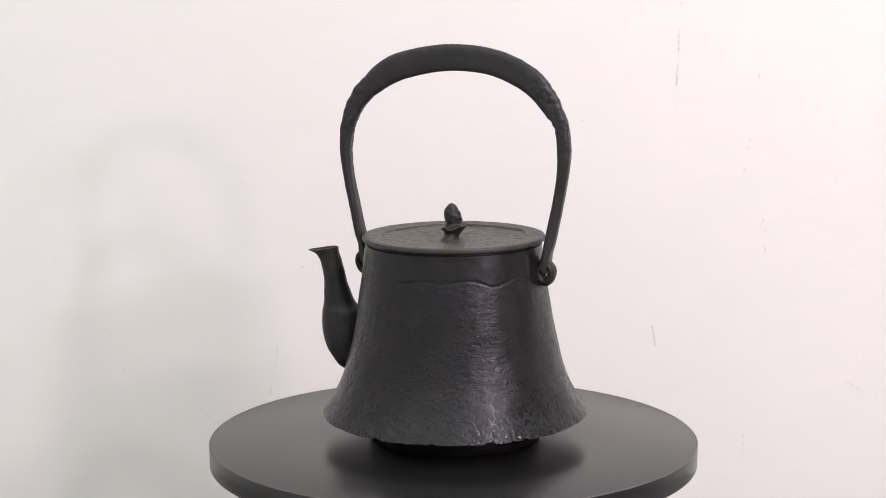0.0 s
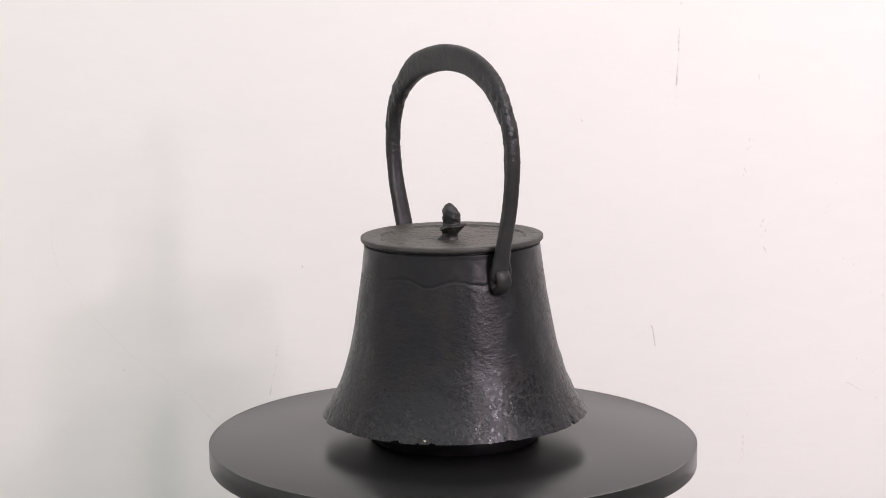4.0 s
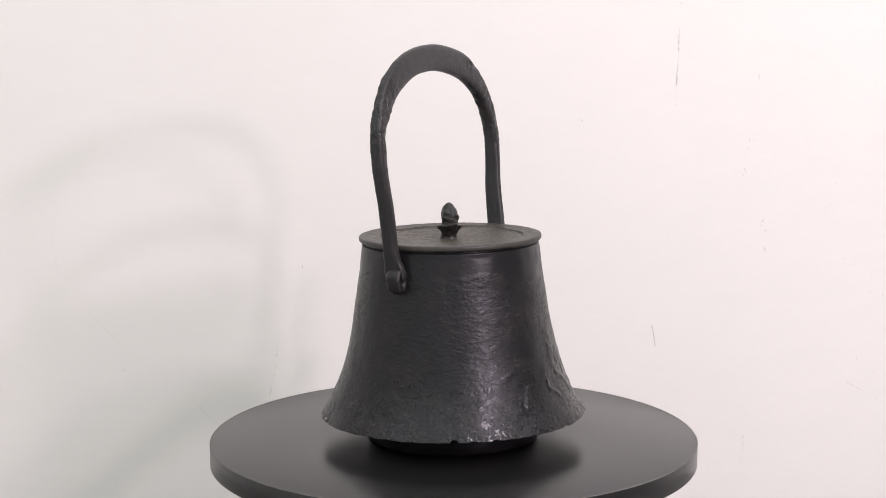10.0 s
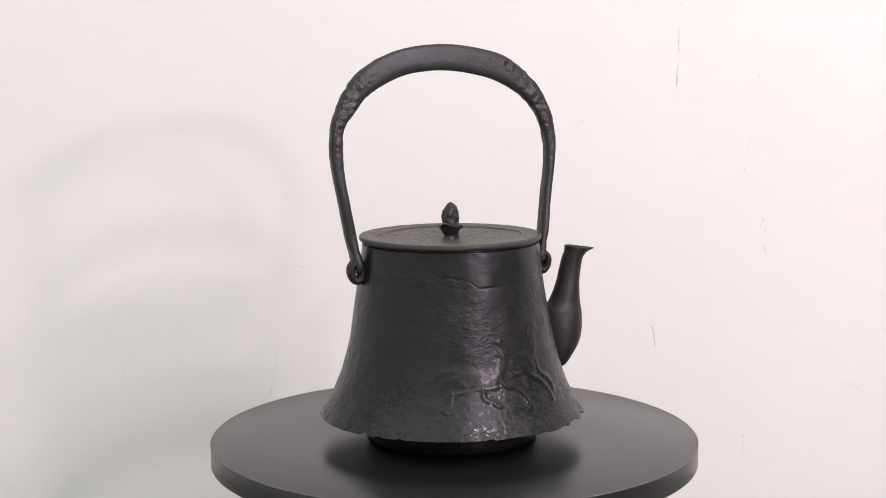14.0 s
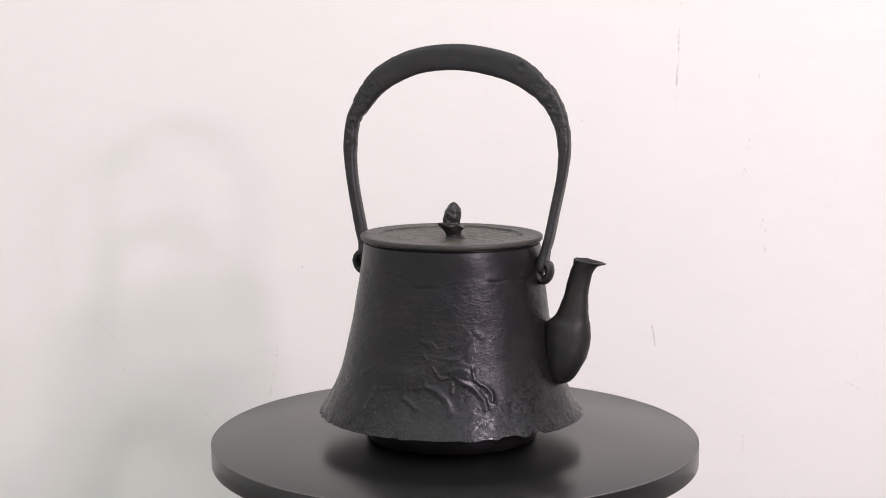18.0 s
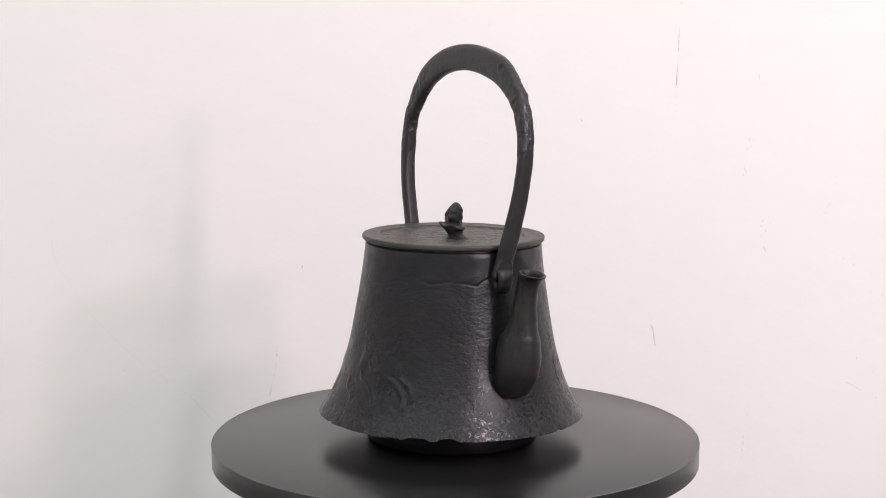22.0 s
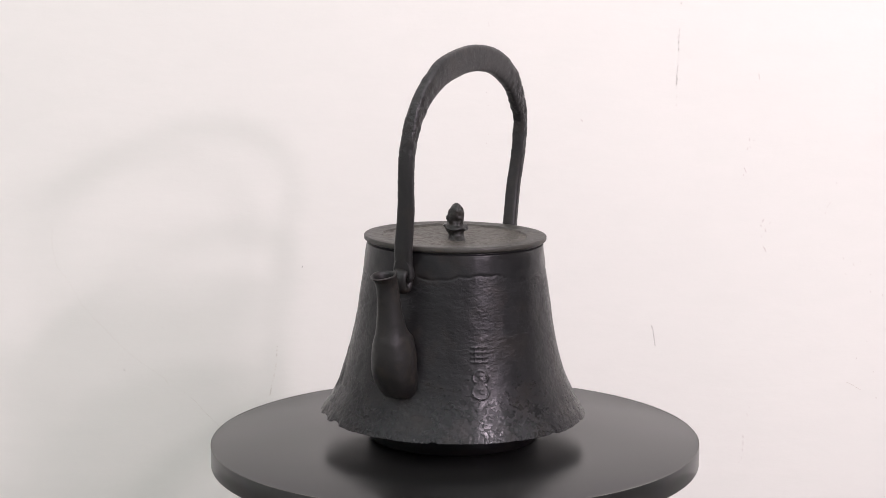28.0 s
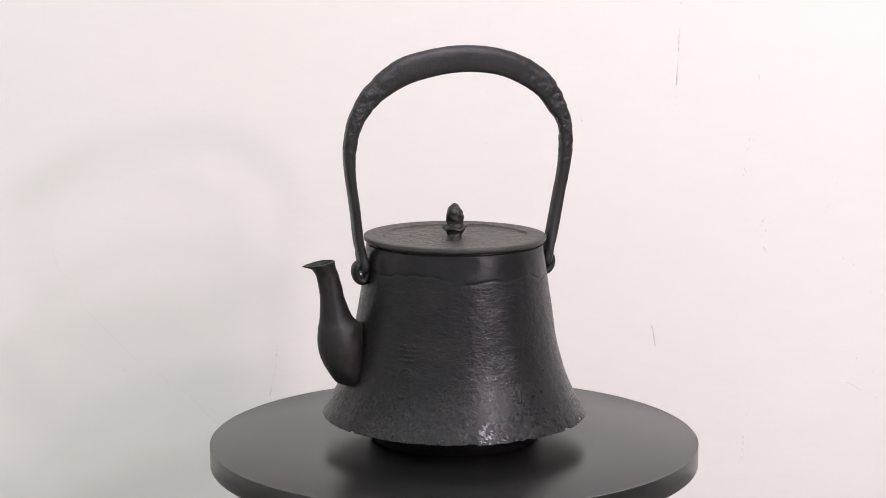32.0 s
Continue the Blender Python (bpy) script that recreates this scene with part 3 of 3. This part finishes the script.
def build_spout(kettle):
    # centre x, height, half length, half width, slope of the cut
    ctrl = [(0.0720, 0.0405, 0.0035, 0.0055, 0.0), (0.0732, 0.0420, 0.0090, 0.0095, 0.1), (0.0746, 0.0467, 0.0123, 0.0125, 0.25), (0.0770, 0.0540, 0.0148, 0.0142, 0.2), (0.0786, 0.0630, 0.0152, 0.0143, 0.1),
            (0.0788, 0.0725, 0.0152, 0.0130, 0.05), (0.0792, 0.0796, 0.0146, 0.0116, 0.0), (0.0818, 0.0842, 0.0111, 0.0099, -0.08), (0.0836, 0.0930, 0.0084, 0.0080, -0.2), (0.0852, 0.1040, 0.0071, 0.0068, -0.2),
            (0.0872, 0.1130, 0.0067, 0.0066, -0.2), (0.0895, 0.1175, 0.0073, 0.0072, -0.14), (0.0920, 0.1210, 0.0093, 0.0077, -0.15)]
    p = np.array(ctrl)
    t = np.linspace(0, 1, len(p))
    u = np.linspace(0, 1, 90)
    d = np.gradient(p, t, axis=0)
    i = np.clip(np.searchsorted(t, u, side="right") - 1, 0, len(t) - 2)
    hh = t[1] - t[0]
    s = ((u - t[i]) / hh)[:, None]
    rows = (2 * s**3 - 3 * s**2 + 1) * p[i] + (s**3 - 2 * s**2 + s) * hh * d[i] + (3 * s**2 - 2 * s**3) * p[i + 1] + (s**3 - s**2) * hh * d[i + 1]
    inner, outer = rows[:, 0] - rows[:, 2], rows[:, 0] + rows[:, 2]
    ease = sstep(0.0, 0.12, u) * sstep(1.0, 0.86, u)
    soft = outer.copy()
    for k in range(60):
        soft[1:-1] = (soft[:-2] + 2 * soft[1:-1] + soft[2:]) / 4
    outer = outer + (soft - outer) * ease
    wide = rows[:, 3].copy()
    for k in range(60):
        wide[1:-1] = (wide[:-2] + 2 * wide[1:-1] + wide[2:]) / 4
    rows[:, 3] += (wide - rows[:, 3]) * ease
    rows[:, 0], rows[:, 2] = (inner + outer) / 2, (outer - inner) / 2
    n = 64
    v = tube(rows, n)
    # pointed lip towards the pouring side
    ang = np.tile(np.linspace(0, 2 * np.pi, n, endpoint=False), len(rows))
    k = np.repeat(u, n)
    v[:, 0] += 0.0026 * sstep(0.93, 1.0, k) * np.clip(np.cos(ang), 0, 1) ** 6
    v += (0.00026 * fractal(v * 130, 5, 77))[:, None] * np.stack([np.cos(ang), np.sin(ang), 0 * ang], 1)
    v[:, 2] += sstep(0.97, 1.0, k) * 0.0004 * fractal(v * [420, 420, 0], 2, 79)
    # inner bore
    x, z, hx, hy, sl = rows[-1]
    bore = [(x, z + 0.0003, hx - 0.0009, hy - 0.0009, sl), (x - 0.0010, z - 0.0016, hx - 0.0026, hy - 0.0019, sl), (x - 0.0030, z - 0.006, hx - 0.0048, hy - 0.0030, sl - 0.05), (x - 0.006, z - 0.016, 0.0040, 0.0042, -0.2),
            (x - 0.008, z - 0.026, 0.0040, 0.0042, -0.2)]
    w = tube(bore, n)
    w[:n, 0] += 0.0022 * np.clip(np.cos(ang[:n]), 0, 1) ** 6
    f = grid_faces(len(rows) + len(bore), n, True, True, True)
    return part("spout", np.concatenate([v, w]), f, IRON_SMOOTH, kettle, "curved cast iron spout with a bulbous foot")


LUG_TURN = math.radians(-2.7)   # the eyes stand a little off the line of the spout


def ring_mesh(path, n, m, section):
    """A closed loop: path(t) gives centre and two axes, section(t, q) the offsets along them."""
    v = []
    for i in range(n):
        t = 2 * np.pi * i / n
        c, u, w = path(t)
        for j in range(m):
            a, b = section(t, 2 * np.pi * j / m)
            v.append(c + u * a + w * b)
    f = [(i * m + j, i * m + (j + 1) % m, ((i + 1) % n) * m + (j + 1) % m, ((i + 1) % n) * m + j) for i in range(n) for j in range(m)]
    return np.array(v), f


LUG_X, LUG_Z = 0.0636, 0.1140
HINGE_Z = 0.1165


def build_lug(kettle, side):
    """A broad rounded eye of cast iron on the shoulder, with its hole along the rim."""
    def path(t):
        out = np.array([np.cos(t), 0.0, np.sin(t)])
        return np.array([0.0041 * np.cos(t), 0.0, 0.0056 * np.sin(t) - 0.0008 * np.sin(t) ** 2]), out, np.array([0.0, 1.0, 0.0])

    def section(t, q):
        a, b = np.cos(q), np.sin(q)
        return 0.0028 * (1 + 0.12 * np.sin(t + 4)) * np.sign(a) * abs(a) ** 0.95, 0.0051 * np.sign(b) * abs(b) ** 0.95

    v, f = ring_mesh(path, 48, 24, section)
    v += (0.00020 * fractal(v * 240 + side * 61, 3, 9))[:, None]
    ob = part("lug", v, f, IRON_SMOOTH, kettle, "broad rounded iron eye holding the handle")
    ob.matrix_basis = pose(side * LUG_X * math.cos(LUG_TURN), side * LUG_X * math.sin(LUG_TURN), LUG_Z, 0, 0, math.degrees(LUG_TURN) + (180 if side < 0 else 0))
    return ob


def build_hook(handle, side):
    """The forked end of the handle: two prongs astride the eye, closed through its hole."""
    def path(t):
        y, z = -np.cos(t), -np.sin(t)
        y, z = np.sign(y) * abs(y) ** 0.62, np.sign(z) * abs(z) ** 0.75
        up = max(z, 0.0)
        c = np.array([side * (LUG_X - 0.0012 + 0.0022 * up), 0.0054 * y * (1 - 0.28 * up) + side * LUG_X * math.sin(LUG_TURN), LUG_Z - HINGE_Z + 0.0035 + (0.0095 if z > 0 else 0.0046) * z])
        d = np.array([0.0, -np.cos(t), -np.sin(t)])
        return c, d, np.array([1.0, 0.0, 0.0])

    def section(t, q):
        foot = np.clip(np.sin(t), 0, 1)
        return 0.0018 * np.cos(q) * (1 - 0.15 * foot), (0.0028 - 0.0011 * foot ** 2) * np.sin(q)

    v, f = ring_mesh(path, 56, 20, section)
    v += (0.00014 * fractal(v * 300, 3, 63))[:, None]
    return part("hook", v, f, IRON_HANDLE, handle)


# x, z, radial thickness, width across, along the handle from the far eye to the spout side
HANDLE = [(-0.0627, 0.1150, 0.0040, 0.0096), (-0.0632, 0.1185, 0.0054, 0.0128), (-0.0645, 0.1262, 0.0058, 0.0114), (-0.0660, 0.1330, 0.0070, 0.0098), (-0.0706, 0.1570, 0.0070, 0.0094), (-0.0736, 0.1750, 0.0074, 0.0091), (-0.0746, 0.1900, 0.0088, 0.0089),
          (-0.0731, 0.2058, 0.0090, 0.0087), (-0.0676, 0.2169, 0.0120, 0.0084), (-0.0589, 0.2292, 0.0148, 0.0080), (-0.0469, 0.2386, 0.0167, 0.0076), (-0.0277, 0.2465, 0.0168, 0.0074), (-0.0010, 0.2494, 0.0171, 0.0071),
          (0.0222, 0.2466, 0.0175, 0.0074), (0.0416, 0.2406, 0.0172, 0.0080), (0.0608, 0.2257, 0.0130, 0.0088), (0.0707, 0.2093, 0.0095, 0.0094), (0.0739, 0.1910, 0.0076, 0.0098), (0.0729, 0.1750, 0.0062, 0.0104),
          (0.0693, 0.1531, 0.0057, 0.0114), (0.0660, 0.1326, 0.0056, 0.0122), (0.0643, 0.1262, 0.0054, 0.0120), (0.0632, 0.1185, 0.0052, 0.0130), (0.0627, 0.1150, 0.0040, 0.0098)]


def build_handle(kettle):
    n, m = 420, 48
    c = smooth_line(HANDLE, n)
    t = np.gradient(c[:, :2], axis=0)
    t /= np.linalg.norm(t, axis=1)[:, None]
    nx, nz = -t[:, 1], t[:, 0]
    v = []
    q = np.linspace(0, 2 * np.pi, 721)
    a, b = (np.sign(k) * np.abs(k) ** 0.66 for k in (np.cos(q), np.sin(q)))
    for i in range(n):
        # even steps round the section
        sa, sb = a * c[i, 2] / 2, b * c[i, 3] / 2
        run = np.r_[0, np.cumsum(np.hypot(np.diff(sa), np.diff(sb)))]
        at = np.linspace(0, run[-1], m, endpoint=False)
        sa, sb = np.interp(at, run, sa), np.interp(at, run, sb)
        v += [(c[i, 0] + nx[i] * p, k + 0.0006 * sstep(-0.045, -0.065, c[i, 0]), c[i, 1] + nz[i] * p - HINGE_Z) for p, k in zip(sa, sb)]
    v = np.array(v)
    # hammer marks, strongest at the shoulders
    wear = 0.14 + 0.86 * np.exp(-(((np.abs(v[:, 0]) - 0.064) / 0.016) ** 2)) * sstep(0.05, 0.08, v[:, 2])
    cc = np.repeat(np.stack([c[:, 0], 0 * c[:, 0], c[:, 1] - HINGE_Z], 1), m, 0)
    out = v - cc
    out /= np.linalg.norm(out, axis=1)[:, None] + 1e-9
    v += out * (wear * (0.00045 * fractal(v * 150, 3, 51) + 0.00034 * fractal(v * 420, 2, 55)))[:, None]
    # a round dent struck into one face
    d = np.hypot(v[:, 0] - 0.0443, v[:, 2] - 0.1272)
    v[:, 1] += (v[:, 1] < -0.0015) * (0.0007 * np.exp(-((d / 0.0017) ** 2)) - 0.0004 * np.exp(-(((d - 0.0032) / 0.0009) ** 2)))
    v[:, 1] += np.sign(v[:, 0]) * 0.0640 * math.sin(LUG_TURN) * sstep(0.050, 0.004, v[:, 2])
    ob = part("handle", v, grid_faces(n, m, True, True, True), IRON_HANDLE, kettle, "tall arched forged iron handle, hammered at the shoulders")
    ob.location = (0.0, 0.0, HINGE_Z)
    build_hook(ob, -1)
    build_hook(ob, 1)
    return ob


def build_lid(kettle):
    n_a = 420
    a = np.linspace(0, 2 * np.pi, n_a, endpoint=False)
    z0 = 0.1308
    prof = [(0.0, z0 - 0.0032), (0.0525, z0 - 0.0032), (0.0540, z0), (0.0572, z0), (0.0586, z0 + 0.0005), (0.0593, z0 + 0.0011), (0.0595, z0 + 0.0016), (0.0595, z0 + 0.0033), (0.0592, z0 + 0.0037), (0.0588, z0 + 0.0038), (0.0570, z0 + 0.0040)]
    prof += [(r, z0 + 0.0040 - 0.0005 * sstep(0.057, 0.049, r)) for r in np.linspace(0.0555, 0.0535, 4)]
    prof += [(r, z0 + 0.0040 - 0.0005 * sstep(0.057, 0.049, r) - 0.0018 * sstep(0.0505, 0.004, r)) for r in np.linspace(0.0530, 0.0010, 150)] + [(0.0, z0 + 0.0013)]
    v = np.array([(r * np.cos(t), r * np.sin(t), z) for r, z in prof for t in a])
    r = np.hypot(v[:, 0], v[:, 1])
    border = 0.0470 + 0.0022 * fractal(v * [52, 52, 0] + 5, 2, 13) + 0.0003 * fractal(v * [330, 330, 0], 2, 14)
    inside = sstep(0.00025, -0.00025, r - border) * (v[:, 2] > z0 + 0.0005)
    v[:, 2] += inside * (-0.0012 + 0.00028 * fractal(v * [240, 240, 0], 4, 17, 0.6)) + (v[:, 2] > z0 + 0.0005) * 0.00006 * fractal(v * [300, 300, 0], 2, 19)
    lid = part("lid", v, grid_faces(len(prof), n_a), IRON_LID, kettle, "flat rust-tinged iron lid with a pitted centre")
    mask(lid, "recess", inside)
    # the knob: a bud on a flared calyx
    kp = [(0.0, 0.0), (0.0058, 0.0), (0.0051, 0.0014), (0.0048, 0.0030), (0.0049, 0.0042), (0.0058, 0.0062), (0.0071, 0.0082), (0.0078, 0.0095), (0.0074, 0.0102), (0.0060, 0.0107),
          (0.0054, 0.0114), (0.0054, 0.0128), (0.0057, 0.0150), (0.0056, 0.0168), (0.0053, 0.0188), (0.0046, 0.0208), (0.0035, 0.0226), (0.0022, 0.0240), (0.0009, 0.0248), (0.0, 0.0250)]
    kp = [(max(q[0], 0.0), q[1]) for q in smooth_line(kp, 80)]
    kp[0], kp[-1] = (0.0, kp[0][1]), (0.0, kp[-1][1])
    kn = 72
    v, f = lathe(kp, kn)
    v = np.array(v)
    ang, z = np.arctan2(v[:, 1], v[:, 0]), v[:, 2].copy()
    leaf = np.exp(-(((z - 0.0094) / 0.0018) ** 2))
    bud = sstep(0.0110, 0.0132, z) * sstep(0.0248, 0.0212, z)
    foot = sstep(0.0052, 0.0, z)
    # scales on the bud, a calyx drawn out to one point, a foot spread along the same line
    grow = 1 + 0.06 * bud * np.cos(3 * ang + z * 520) * np.cos(z * 900) + 0.05 * bud * np.cos(5 * ang - z * 400) + 0.09 * fractal(v * 330, 4, 33)
    v[:, :2] *= grow[:, None]
    v[:, 0] += leaf * (0.0026 * np.clip(np.cos(ang), 0, 1) ** 3 - 0.0004) - 0.0030 * sstep(0.0080, 0.0, z) - 0.0014 * sstep(0.012, 0.024, z)
    v[:, 2] += leaf * (0.0016 * np.cos(ang) + 0.0006 * np.cos(4 * ang))
    v[:, 0] += foot * 0.0024 * np.cos(ang)
    knob = part("knob", v, f, IRON_KNOB, lid, "dark iron flower-bud knob")
    knob.matrix_basis = pose(0.0, 0.0, z0 - 0.0005, 0, 0, -130)
    return lid


def fleck(kettle, deg, z, r, size):
    a = np.radians(deg)
    v = [(0, 0, 0)] + [(size * np.cos(t) * (1 + 0.3 * np.cos(2 * t + 1)), 0.0004, size * np.sin(t)) for t in np.linspace(0, 2 * np.pi, 7, endpoint=False)]
    v[0] = (0, -0.0006, 0)
    ob = part("fleck", v, [(0, i + 1, (i + 1) % 7 + 1) for i in range(7)], CREAM, kettle, "cream fleck where the iron is chipped")
    ob.matrix_basis = pose(r * np.cos(a), r * np.sin(a), z, 0, 0, deg + 90) @ pose(0, 0, 0, 35, 0, 0)
    return ob


def build_kettle():
    thing = new("iron_kettle")
    tagged(thing, "black cast iron tea kettle with relief horses on a turntable", "kettle")
    build_body(thing)
    build_spout(thing)
    build_lug(thing, -1)
    build_lug(thing, 1)
    handle = build_handle(thing)
    build_lid(thing)
    fleck(thing, 137.0, 0.0192, 0.0866, 0.0009)
    return thing, handle


kettle, handle = build_kettle()


# ---- what moves ----
def motions():
    steps = [i * 0.25 for i in range(int(CLIP / 0.25) + 1)]
    set_down = Matrix.Translation(BASE_AT) @ pose(0, 0, 0, 0, 0, TURN0) @ pose(0, 0, 0, -LEAN, 0, 0)
    walk(turntable, [(t, pose(0.0011, 0, 0, 0, 0, SPIN * t)) for t in steps])
    walk(kettle, [(t, pose(0.0005, 0, 0, 0, 0, SPIN * t) @ set_down) for t in steps])
    # the loose handle drops a little to one side about nine seconds in
    up, down, settled = pose(0, 0, HINGE_Z, -0.7, 0, 0.8), pose(0, 0.0015, HINGE_Z, -4.2, 0, 0.4), pose(0, 0.0015, HINGE_Z, -4.2, 0, -1.1)
    walk(handle, [(0.0, up), (9.15, up), (9.5, down), (13.0, down), (17.5, settled), (CLIP, settled)])


motions()
